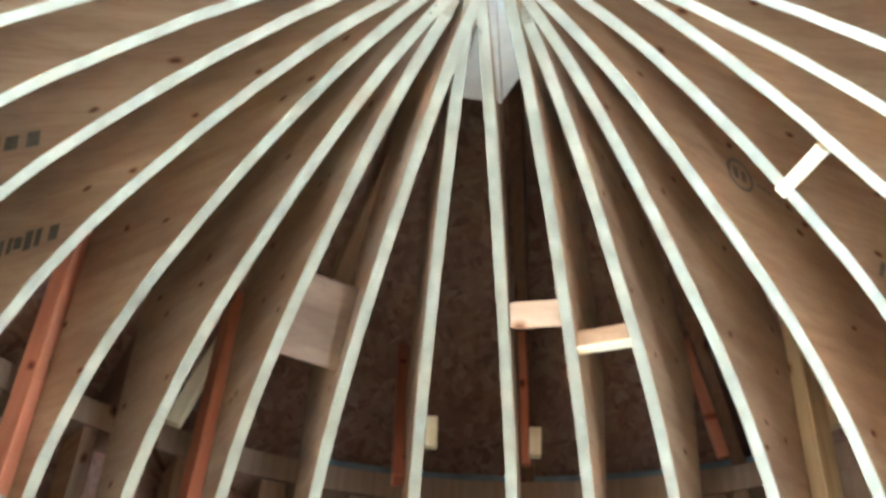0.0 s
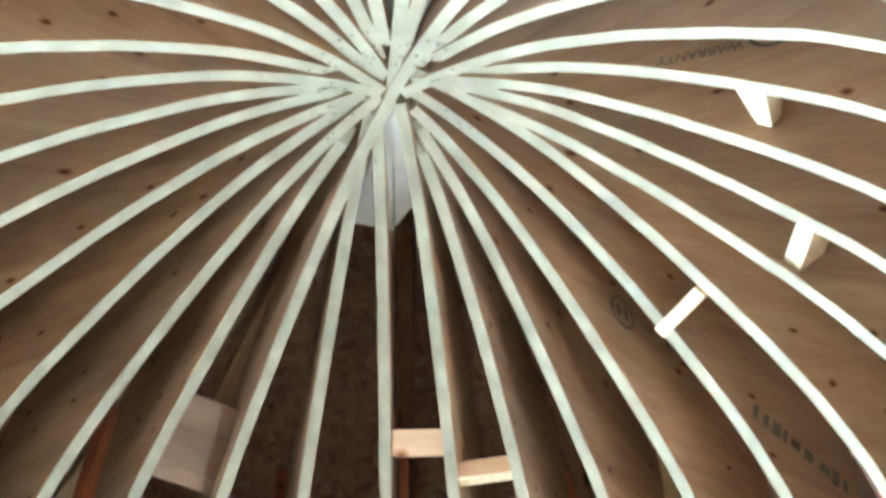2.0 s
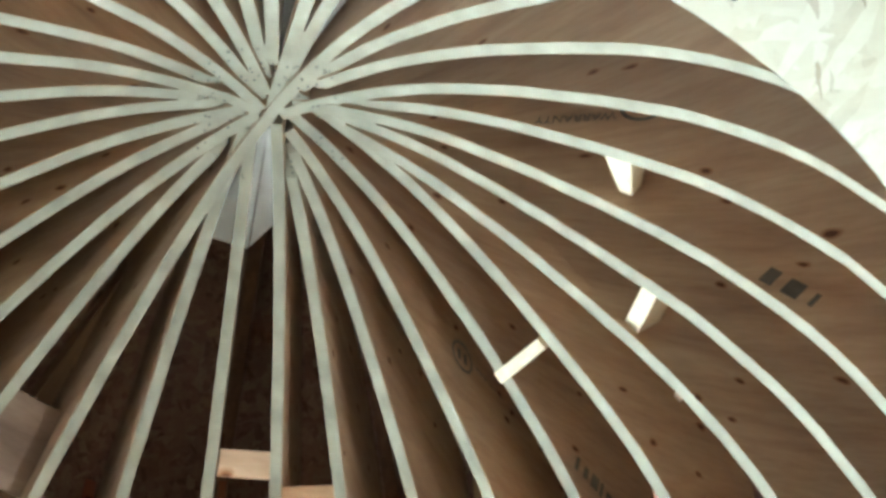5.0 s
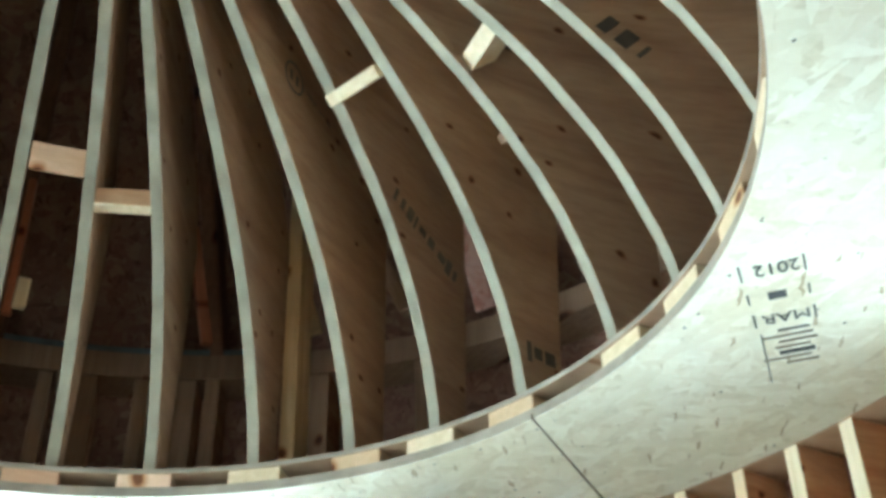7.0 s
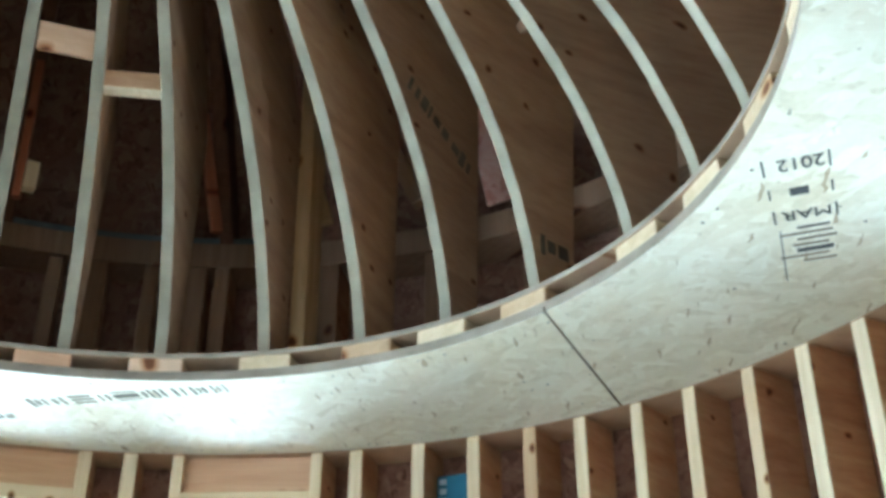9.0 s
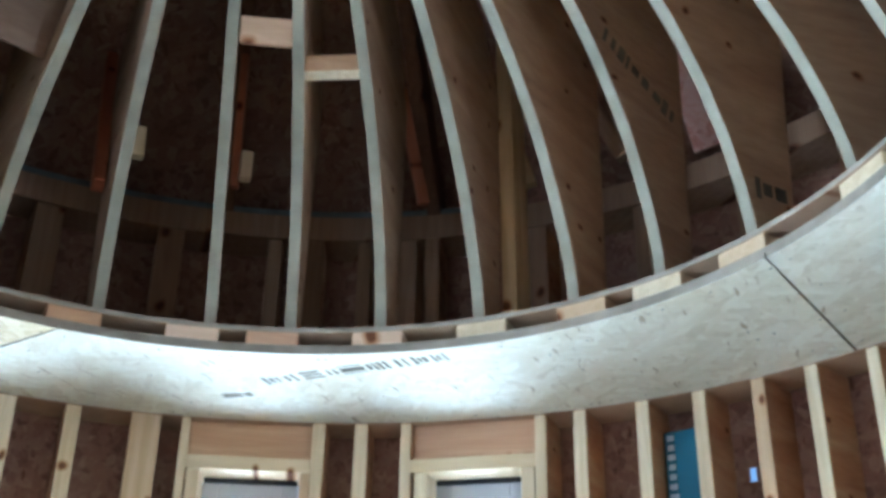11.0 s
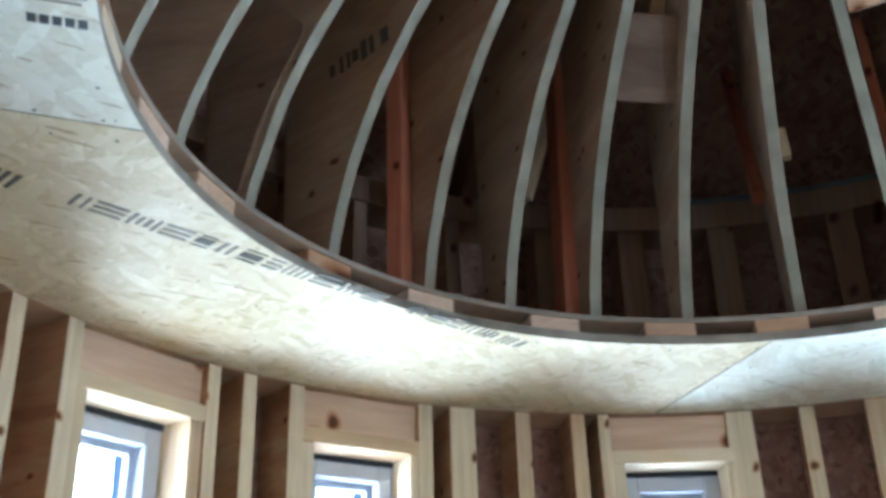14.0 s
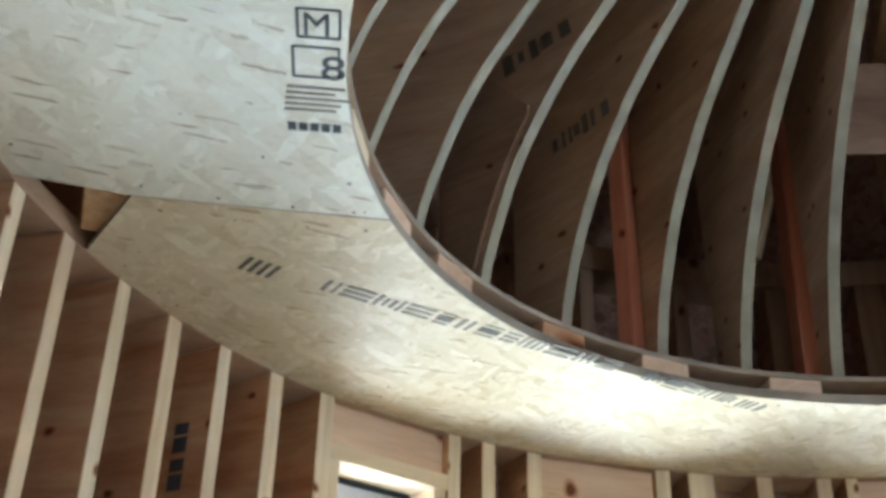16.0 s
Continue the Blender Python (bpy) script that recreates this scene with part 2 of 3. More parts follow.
def ring(bm, r0, r1, z0, z1, a0=-180.0, a1=180.0, step=2.0, mats=(0, 0)):
    """A sector of a flat ring between two radii and two heights; mats: faces, rims."""
    n = max(2, int(abs(a1 - a0) / step))
    closed = abs(a1 - a0) >= 359.9
    rows = []
    for i in range(n if closed else n + 1):
        a = a0 + (a1 - a0) * i / n
        p, q = xy(a, r0), xy(a, r1)
        rows.append([bm.verts.new((*c, z)) for c, z in ((p, z0), (q, z0), (q, z1), (p, z1))])
    for i in range(n):
        u, v = rows[i], rows[(i + 1) % len(rows)]
        for k in range(4):
            f = bm.faces.new((u[k], u[(k + 1) % 4], v[(k + 1) % 4], v[k]))
            f.material_index = mats[0] if k in (0, 2) else mats[1]
    if not closed:
        bm.faces.new(rows[0][::-1]), bm.faces.new(rows[-1])
    bmesh.ops.recalc_face_normals(bm, faces=bm.faces[:])
    return bm


def smooth_through(values, x):
    """A smooth curve through evenly spaced values; x from 0 to 1."""
    e = [values[1], *values, values[-2]]
    u = min(max(x, 0.0), 0.99999) * (len(values) - 1)
    i = int(u)
    u -= i
    a, b, c, d = e[i:i + 4]
    return 0.5 * (2 * b + (c - a) * u + (2 * a - 5 * b + 4 * c - d) * u * u + (3 * b - a - 3 * c + d) * u ** 3)


DOME = (1.0507, 1.0189, 0.9740, 0.9384, 0.9427, 0.9789, 1.0124)          # the dome's inner radius at 0, 15 ... 90 degrees above the soffit


def dome_at(el):
    r = smooth_through(DOME, el / 90)
    return r * math.cos(radians(el)), r * math.sin(radians(el))


def roof_z(rho):
    return Z0 + DRUM_H + 0.04 + (APEX_H - DRUM_H) * (1 - rho / (R_OUT + STUD_D))


# ---- ground, floor and the room behind ----
bm = bmesh.new()
bmesh.ops.create_grid(bm, x_segments=8, y_segments=8, size=400)
tagged(mesh("ground", bm, GROUND), "pale dry bare earth round the house", "ground", kind="structure").location.z = -0.35
bm = bmesh.new()
bar(bm, 8.4, 8.4, 0.2, Matrix.Translation((0, -2.2, -0.2)))
tagged(mesh("floor", bm, SUBFLOOR), "pale strand board subfloor, unseen, toned to bounce light up", "floor", kind="structure")

# ---- the tower's lower wall ----
WINDOWS = [(-77.5, -67.6), (-55.4, -45.7), (-24.2, -14.4), (6.3, 15.9), (28.3, 37.6)]
WIN_TOP, WIN_SILL = Z0 - 0.135, 1.0
# unseen pair near the camera, added to throw light on the soffit
ADDED_WINDOWS = [(108.0, 120.0), (-133.0, -121.0)]
DOOR = (140.0, 220.0)


def wall_sheet(parent, r0, r1, holes, z0, z1, step=2.0):
    """A round wall between z0 and z1 with openings (a0, a1, bottom, top)."""
    edges = sorted({-140.0, 220.0, *[a for h in holes for a in h[:2]]})
    for a0, a1 in zip(edges, edges[1:]):
        hole = next((h for h in holes if h[0] <= a0 + 0.01 and h[1] >= a1 - 0.01), None)
        spans = [(z0, z1)] if not hole else [s for s in ((z0, hole[2]), (hole[3], z1)) if s[1] - s[0] > 0.01]
        for b, t in spans:
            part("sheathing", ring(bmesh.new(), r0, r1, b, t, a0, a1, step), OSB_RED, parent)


holes = [(a, b, WIN_SILL, WIN_TOP) for a, b in WINDOWS + ADDED_WINDOWS] + [(DOOR[0], DOOR[1], 0.0, Z0), (56.9, 57.6, Z0 - 0.2, Z0 - 0.165)]
wall = new("wall_tower")
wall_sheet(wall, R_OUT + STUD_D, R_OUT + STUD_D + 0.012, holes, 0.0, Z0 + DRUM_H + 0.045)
tagged(wall, "round tower wall of reddish strand board sheathing behind open studs", "wall", kind="structure")
bm = bmesh.new()
ring(bm, R_OUT + 0.004, R_OUT + STUD_D, 0.0, 0.038, -140, 140)
part("bottom_plate", bm, PINE, wall)

part("top_plate", ring(bmesh.new(), R_OUT + 0.005, R_OUT + STUD_D, Z0 - 0.001, Z0 + 0.037), PLY, wall)

# studs: centre azimuth, width in metres
STUDS = [(-119.2, 0.038), (-113.5, 0.034), (-107.9, 0.036), (-101.7, 0.036), (-96.0, 0.038), (-90.5, 0.034), (-84.8, 0.038),
         (-79.4, 0.04), (-65.7, 0.034), (-62.1, 0.036), (-57.3, 0.04), (-44.2, 0.038), (-40.4, 0.068), (-34.2, 0.04), (-28.6, 0.038),
         (-26.0, 0.03), (-12.6, 0.07), (-6.1, 0.038), (0.7, 0.076), (4.5, 0.024), (17.5, 0.034), (21.7, 0.036), (26.2, 0.03),
         (39.6, 0.03), (43.5, 0.034), (49.7, 0.034), (55.2, 0.034), (60.8, 0.034), (65.8, 0.032), (71.4, 0.03), (76.6, 0.032), (82.3, 0.03),
         (87.6, 0.034), (92.9, 0.034), (98.2, 0.034), (104.2, 0.038), (122.5, 0.038), (127.5, 0.038), (133.0, 0.038)]


def stud_mesh(width, height, face=PINE_PALE):
    bm = bar(bmesh.new(), width, STUD_D, height, Matrix.Translation((0, STUD_D / 2, 0)), 0.002)
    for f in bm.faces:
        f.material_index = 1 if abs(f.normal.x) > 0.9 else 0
    me = bpy.data.meshes.new("stud")
    bm.to_mesh(me)
    bm.free()
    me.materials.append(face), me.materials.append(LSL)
    return me


stud_kinds = {}
for a, w in STUDS:
    if w not in stud_kinds:
        stud_kinds[w] = stud_mesh(w, Z0 - 0.038 - 0.002)
    s = new("stud", stud_kinds[w])
    s.parent = wall
    s.matrix_basis = at(a, R_OUT + random.uniform(0, 0.004), 0.038)
    if a == -90.5:
        for k, hh in enumerate((0.022, 0.03, 0.024, 0.03, 0.02, 0.012, 0.03, 0.024)):
            part("stamp_bar", box(0.001, 0.034, hh, 0.0, Matrix.Translation((-w / 2 - 0.001, 0.07, Z0 - 0.21 - 0.036 * k))), INK, s)

# windows: framed openings with header, sill and a vinyl unit
# the last two are out of view, built only to bring in light
for k, (a0, a1) in enumerate(WINDOWS + ADDED_WINDOWS):
    mid, half = (a0 + a1) / 2, (a1 - a0) / 2
    w = 2 * R_OUT * math.tan(radians(half))
    win = tagged(new(f"window_{k + 1}"), "white vinyl window in a raw pine opening", "window", kind="structure")
    win.matrix_basis = at(mid, R_OUT, 0)
    hd = Z0 - WIN_TOP
    head = part("header", box(w + 0.12, STUD_D - 0.02, hd - 0.0405, 0.003, Matrix.Translation((0, STUD_D / 2 + 0.008, WIN_TOP + 0.038))), (BOARD, BOARD, BOARD, BOARD_RED, BOARD, BOARD, BOARD)[k], win, "knotty pine header board")
    part("head_plate", box(w + 0.1, STUD_D + 0.004, 0.036, 0.002, Matrix.Translation((0, STUD_D / 2 - 0.002, WIN_TOP))), BOARD_PALE, win)
    part("window_sill", box(w + 0.06, STUD_D, 0.038, 0.002, Matrix.Translation((0, STUD_D / 2, WIN_SILL - 0.04))), BOARD_PALE, win)
    for s in (-1, 1):
        part("jamb", box(0.034, STUD_D - 0.002, WIN_TOP - WIN_SILL, 0.002, Matrix.Translation((s * (w / 2 + 0.017), STUD_D / 2, WIN_SILL))), PINE_PALE, win)
    y = STUD_D - 0.02
    fr = bmesh.new()
    t = 0.042
    h = WIN_TOP - WIN_SILL - 0.012
    for s in (-1, 1):
        bar(fr, t, 0.06, h, Matrix.Translation((s * (w / 2 - t / 2 - 0.003), y, WIN_SILL)), 0.003)
    bar(fr, w - 2 * t - 0.006, 0.06, t, Matrix.Translation((0, y, WIN_SILL)), 0.003)
    bar(fr, w - 2 * t - 0.006, 0.06, t, Matrix.Translation((0, y, WIN_SILL + h - t)), 0.003)
    frame_ob = part("window_frame", fr, PVC, win)
    part("gasket", box(w - 0.01, 0.012, 0.012, 0.0, Matrix.Translation((0, y - 0.03, WIN_TOP - 0.013))), GASKET, win)
    sash = bmesh.new()
    for b, tz in ((WIN_SILL + 0.03, WIN_SILL + h * 0.5), (WIN_SILL + h * 0.5, WIN_SILL + h - 0.03)):
        yy = y + (0.012 if b > WIN_SILL + 0.1 else -0.012)
        for s in (-1, 1):
            bar(sash, 0.03, 0.022, tz - b, Matrix.Translation((s * (w / 2 - 0.048), yy, b)), 0.002)
        for zz in (b, tz - 0.03):
            bar(sash, w - 0.126, 0.022, 0.03, Matrix.Translation((0, yy, zz)), 0.002)
    part("sash", sash, PVC, win)
    pane = part("pane", box(w - 0.1, 0.004, h - 0.08, 0.0, Matrix.Translation((0, y + 0.002, WIN_SILL + 0.04))), glass, win)
    pane.visible_shadow = False
    window_lamp(f"daylight_{k + 1}", at(mid, R_OUT + STUD_D + 0.36, (WIN_TOP + WIN_SILL) / 2 + 0.16) @ pose(0, 0, 0, (-92, -91, -104, -108, -108, -105, -94)[k]), w * (2.4, 1.7, 1.2, 1.15, 1.15, 1.15, 1.15)[k], h * 1.45, (190, 135, 58, 62, 62, 30, 14)[k], (0.84, 0.95, 1.0))

# ---- soffit ----
def soffit_panel(a0, a1, end0, end1, mat, label):
    """A sheet between the opening and the wall; end0, end1: azimuth and radius of the corners of its two ends, from the opening outward."""
    n, g = 40, 0.13
    pts = [xy(a0 + g + (a1 - a0 - 2 * g) * i / n, R_IN) for i in range(n + 1)]
    pts += [xy(a - g, r) for a, r in end1]
    b1, b0 = end1[-1][0] - g, end0[-1][0] + g
    pts += [xy(b1 + (b0 - b1) * i / n, R_OUT + 0.003) for i in range(1, n)]
    pts += [xy(a + g, r) for a, r in reversed(end0)]
    bm = extrude_poly(bmesh.new(), [tuple(p) for p in pts], 0.011, Matrix.Translation((0, 0, Z0)), 0, 1)
    bmesh.ops.recalc_face_normals(bm, faces=bm.faces[:])
    return part("panel", bm, (mat, PLATE_EDGE), soffit, label)


soffit = tagged(new("soffit"), "ring of strand board sheets round the open dome", "soffit", kind="structure")
RIM = R_OUT + 0.003
soffit_panel(-104.9, -11.7, [(-111.8, 1.376), (-106.2, RIM)], [(-20.6, RIM)], OSB_TAN, "tan strand board sheet with a printed band")
soffit_panel(-11.7, 79.1, [(-20.6, RIM)], [(70.1, RIM)], OSB, "pale strand board sheet with a printed band")
soffit_panel(79.1, 180.0, [(70.1, RIM)], [(180.0, RIM)], OSB, "pale strand board sheet with a date stamp")
soffit_panel(-180.0, -104.9, [(-180.0, RIM)], [(-111.6, 1.376), (-114.6, RIM)], OSB, "pale strand board sheet with a grade stamp")
part("nailer", box(0.2, 0.09, 0.03, 0.002, at(-110.2, R_OUT - 0.1, Z0 + 0.012, 30)), PINE, soffit, "pine nailer in a notch between sheets")


def ink_bar(parent, p, q, height, z=Z0, mat=INK):
    """A printed bar on the soffit from p to q, its line middle."""
    p, q = Vector(p), Vector(q)
    d = q - p
    m = Matrix.Translation((*((p + q) / 2), z - 0.0014)) @ pose(0, 0, 0, 0, 0, math.degrees(math.atan2(d.y, d.x)))
    return part("stamp_bar", box(d.length, height, 0.001, 0.0, m), mat, parent)


def letters(words, size):
    """A flat mesh of printed characters."""
    data = bpy.data.curves.new("stamp_text", "FONT")
    data.body, data.size, data.extrude = words, size, 0.0003
    tmp = bpy.data.objects.new("stamp_text", data)
    scene.collection.objects.link(tmp)
    bpy.context.view_layer.update()
    me = bpy.data.meshes.new_from_object(tmp.evaluated_get(bpy.context.evaluated_depsgraph_get()))
    bpy.data.objects.remove(tmp)
    me.materials.clear()
    return me


def ink_text(parent, words, place, toward, size, wide=1.0):
    """Printed characters on the soffit, read from below, starting at place and running towards another point."""
    me = letters(words, size)
    me.materials.append(INK)
    ob = new("stamp_text", me)
    ob.parent = parent
    d = Vector(toward) - Vector(place)
    ob.matrix_basis = Matrix.Translation((*place, Z0 - 0.0016)) @ pose(0, 0, 0, 0, 0, math.degrees(math.atan2(d.y, d.x))) @ pose(0, 0, 0, 180) @ Matrix.Diagonal((wide, 1, 1, 1))
    return ob


def ink_frame(parent, corner, along, w, h, whole=True):
    """A thin printed rectangle; along: unit direction of its width; the height runs to the left of that seen from below."""
    a = Vector(along).normalized()
    b = Vector((a.y, -a.x))
    c = Vector(corner)
    for p, q in ((c, c + a * w), (c + b * h, c + a * w + b * h))[:2 if whole else 0] + ((c, c + b * h), (c + a * w, c + a * w + b * h)):
        ink_bar(parent, p, q, 0.003)


sheets = [c for c in soffit.children if c.name.startswith("panel")]
# date stamp: lines run from the wall side inward
go = Vector((-0.053, 0.065)).normalized()
down = Vector((go.y, -go.x)) * -1
for words, start, size in (("2012", (1.034, -0.45), 0.046), ("MAR", (1.155, -0.354), 0.042)):
    ink_text(sheets[2], words, start, Vector(start) + go, size, 0.084 / (size * (2.45 if len(words) == 4 else 2.25)))
    ink_frame(sheets[2], Vector(start) - go * 0.006 + Vector((go.y, -go.x)) * -0.006, go, 0.094, size * 0.72 + 0.012, False)
for k, (p, q) in enumerate((((1.098, -0.4), (1.048, -0.341)),)):
    ink_frame(sheets[2], Vector(p) - go * 0.004, go, 0.092, 0.03, False)
    ink_bar(sheets[2], Vector(p) + go * 0.03 + Vector((go.y, -go.x)) * 0.015, Vector(p) + go * 0.058 + Vector((go.y, -go.x)) * 0.015, 0.022)
for k in range(7):
    p = Vector((1.205, -0.322))
    off = Vector((go.y, -go.x)) * (0.02 * k)
    a = p + off + go * random.uniform(0.0, 0.02)
    ink_bar(sheets[2], a, a + go * random.uniform(0.05, 0.085), 0.006 if k != 4 else 0.013, mat=INK if k in (0, 4) else INK_PALE)
ink_bar(sheets[2], (1.15, -0.25), (1.29, -0.13), 0.002)
# grade stamp beside the opening
up = Vector((0.108, -0.117)).normalized()
rt = Vector((0.058, 0.043)).normalized()
ink_text(sheets[3], "M", (-0.83, -0.673), Vector((-0.83, -0.673)) + rt, 0.058, 0.8)
ink_text(sheets[3], "8", (-0.862, -0.594), Vector((-0.862, -0.594)) + rt, 0.066)
for c, w, h in (((-0.836, -0.672), 0.05, 0.05), ((-0.887, -0.615), 0.056, 0.058)):
    ink_frame(sheets[3], c, rt, w, h)
for k in range(5):
    p = Vector((-0.94, -0.568)) + up * (0.012 * k)
    ink_bar(sheets[3], p, p + rt * random.uniform(0.06, 0.085), 0.004, mat=INK_PALE)
for k in range(5):
    p = Vector((-0.96, -0.535)) + rt * (0.015 * k)
    ink_bar(sheets[3], p, p + rt * 0.011, 0.017)


def ink_band(parent, p, q, width, seed):
    """A faded printed band of small blocks between two points."""
    rnd = random.Random(seed)
    p, q = Vector(p), Vector(q)
    d = (q - p).normalized()
    n = Vector((-d.y, d.x))
    s, length = 0.0, (q - p).length
    while s < length:
        w = rnd.uniform(0.03, 0.06)
        kind = rnd.random()
        a, b = p + d * s, p + d * min(s + w, length)
        if kind < 0.3:
            for o in (-0.34, 0.0, 0.34):
                ink_bar(parent, a + n * width * o, b + n * width * o, width * 0.16, mat=INK_PALE)
        elif kind < 0.75:
            m = rnd.choice((INK_MID, INK_PALE))
            steps = max(2, int((b - a).length / 0.013))
            for k in range(steps):
                c = a + (b - a) * ((k + 0.5) / steps)
                tall = width * rnd.choice((0.3, 0.42, 0.42))
                ink_bar(parent, c - n * tall, c + n * tall, rnd.uniform(0.005, 0.009), mat=m)
        elif kind < 0.95:
            for o in (-0.42, 0.42):
                ink_bar(parent, a + n * width * o, b + n * width * o, 0.003)
            ink_bar(parent, a, b, width * 0.4, mat=INK_MID)
        s += w + rnd.uniform(0.004, 0.012)


for k in range(4):
    c = Vector((-1.266 + 0.0065 * k, -0.262 + 0.0155 * k))
    ink_bar(sheets[0], c - Vector((0.023, -0.0098)), c + Vector((0.023, -0.0098)), 0.008, mat=INK_MID)
ink_band(sheets[0], (-1.2, -0.14), (-0.72, 0.79), 0.05, 3)
ink_band(sheets[1], (0.15, 1.34), (0.25, 1.28), 0.03, 8)
ink_band(sheets[1], (0.262, 1.175), (0.62, 0.86), 0.056, 5)

rnd = random.Random(12)
nails = bmesh.new()
spots = [(rnd.uniform(-178, 178), rnd.choice((R_IN + 0.03, R_OUT - 0.03, rnd.uniform(R_IN + 0.05, R_OUT - 0.05)))) for k in range(150)]
spots += [(-104.9 + side - 7.0 * f, R_IN + 0.03 + 0.34 * f) for side in (-1.6, 1.4) for f in (0.05, 0.3, 0.6, 0.9)]
spots += [(79.1 + side - 9.0 * f, R_IN + 0.03 + 0.46 * f) for side in (-1.3, 1.3) for f in (0.02, 0.3, 0.6, 0.95)]
spots += [(-11.7 + side - 9.0 * f, R_IN + 0.03 + 0.46 * f) for side in (-1.3, 1.3) for f in (0.02, 0.3, 0.6, 0.95)]
for a, r in spots:
    bmesh.ops.create_circle(nails, cap_ends=True, radius=rnd.uniform(0.002, 0.0036), segments=8, matrix=Matrix.Translation((*xy(a, r), Z0 - 0.0012)) @ pose(0, 0, 0, 180))
tagged(part("nail_heads", nails, NAIL, soffit, "dark nail heads in the sheets"), kind="stuff")

# ---- ring at the foot of the dome ----
curb = tagged(new("curb_ring"), "round curb of two plywood rings with short blocks between", "curb ring")
part("lower_ring", ring(bmesh.new(), R_IN + 0.003, R_IN + 0.14, Z0 + 0.0115, Z0 + 0.0225, mats=(0, 1)), (PLY, PLATE_EDGE), curb)
part("upper_ring", ring(bmesh.new(), R_IN + 0.002, R_IN + 0.14, Z0 + 0.0535, Z0 + 0.064, mats=(0, 1)), (PLY, PLATE_EDGE), curb)
BLOCKS = [-102.3, -90.0, -71.3, -56.4, -39.1, -24.0, -10.1, 4.1, 14.0, 27.3, 40.8, 54.0, 64.2, 75.8, 93.0, 104.1, 116, 128, 140, 152, 164, 176, 188, 200, 212, 224, 236, 246]
for k, a in enumerate(BLOCKS):
    # blocks past 35 degrees get paler boards: that side's light painted in
    part("block", box(0.116, 0.09, 0.031, 0.002, at(a, R_IN + 0.047 + random.uniform(0, 0.004), Z0 + 0.0225)), (BOARD_RED if k % 4 == 2 and a < 40 else BOARD if a < 35 else BOARD_PALE), curb)

# ---- dome ribs ----
RIBS = [
        (-107.0, 0.003, 0.000), (-94.9, -0.007, -0.005), (-82.4, -0.015, -0.005), (-69.4, -0.017, 0.004), (-55.4, -0.017, 0.016), (-44.3, -0.013, 0.004), (-32.9, -0.016, -0.006),
        (-21.2, 0.000, -0.009), (-7.2, -0.034, -0.001), (6.2, -0.033, -0.002), (15.9, 0.012, -0.010), (27.3, 0.010, -0.009), (40.0, 0.002, -0.015), (52.4, 0.009, -0.013),
        (63.6, 0.027, 0.017), (76.1, 0.073, -0.014), (90.5, 0.035, -0.027), (101.8, 0.032, -0.033), (111.7, 0.025, -0.018), (123.3, -0.000, -0.004), (134.0, -0.009, 0.002),
        (142.8, 0.008, 0.000), (152.3, 0.000, 0.000), (161.3, 0.002, 0.000), (173.2, -0.001, 0.000), (179.2, 0.000, 0.000), (-170.4, 0.000, 0.000), (-162.2, 0.000, 0.000),
        (-152.1, -0.007, 0.000), (-142.1, 0.002, 0.000), (-129.9, 0.005, 0.006), (-116.7, 0.006, 0.001)]      # azimuth of the foot, lean at the crown, swelling of the curve
RIB_T = 0.026
E_STEPS = 30


def rib_mesh(outer, tip, seed, lift, lean, swell):
    """A plywood plate in the y, z plane with the dome's curve for its inner edge."""
    rnd = random.Random(seed)
    inner = []
    for i in range(E_STEPS + 1):
        el = 3.2 + (90 - 3.2) * i / E_STEPS
        y, z = (c * (1 + swell * math.sin(math.pi * el / 90)) for c in dome_at(el))
        if y < tip:
            break
        inner.append((y + rnd.uniform(-0.0015, 0.0015), z + lift))
    if inner[-1][0] > tip + 0.002:
        inner.append((tip, DOME[-1] + lift))
    back = [(tip, 1.36), (0.42, 1.22), (0.84, 0.98), (1.04, 0.87), (outer, 0.72 if outer < 1.2 else 0.66), (outer, 0.066)]
    pts = inner + back
    bm = bmesh.new()
    m = Matrix.Translation((-RIB_T / 2, 0, Z0)) @ Matrix(((0, 0, 1, 0), (1, 0, 0, 0), (0, 1, 0, 0), (0, 0, 0, 1)))
    extrude_poly(bm, pts, RIB_T, m, 0, 1)
    for v in bm.verts:
        v.co.x += lean * min((v.co.z - Z0) / DOME[-1], 1.0)
    bmesh.ops.recalc_face_normals(bm, faces=bm.faces[:])
    me = bpy.data.meshes.new("dome_rib")
    bm.to_mesh(me)
    bm.free()
    me.materials.append(PLY), me.materials.append(EDGE)
    return me


ribs = {}
for k, (a, lean, swell) in enumerate(RIBS):
    through_rib = k in (7, 23)
    outer = (1.145, 1.16, 1.15, 1.18, 1.15)[k % 5]
    tip = 0.0 if through_rib else (0.02, 0.085, 0.035, 0.12, 0.05)[(k * 3) % 5]
    lift = -0.004 if through_rib else (0.001, 0.004, 0.008, 0.011, 0.014)[(k * 2) % 5]
    ob = new("dome_rib", rib_mesh(outer, tip, k, lift, lean, swell))
    ob.matrix_basis = pose(0, 0, 0, 0, 0, -a)
    tagged(ob, "curved plywood dome rib with a pale cut edge", "dome rib", "dome ribs")
    ribs[k] = ob
    nails = bmesh.new()
    for j in range(random.randint(3, 6)):
        el = random.uniform(79, 85.5)
        y, z = dome_at(el)
        bmesh.ops.create_circle(nails, cap_ends=True, radius=0.0026, segments=8,
                                matrix=Matrix.Translation((lean + random.uniform(-0.009, 0.009), y, Z0 + z + lift - 0.0012)) @ pose(0, 0, 0, 180 - (90 - el)))
    tagged(part("nail_heads", nails, NAIL, ob, "dark nail heads in the cut edge"), kind="stuff")


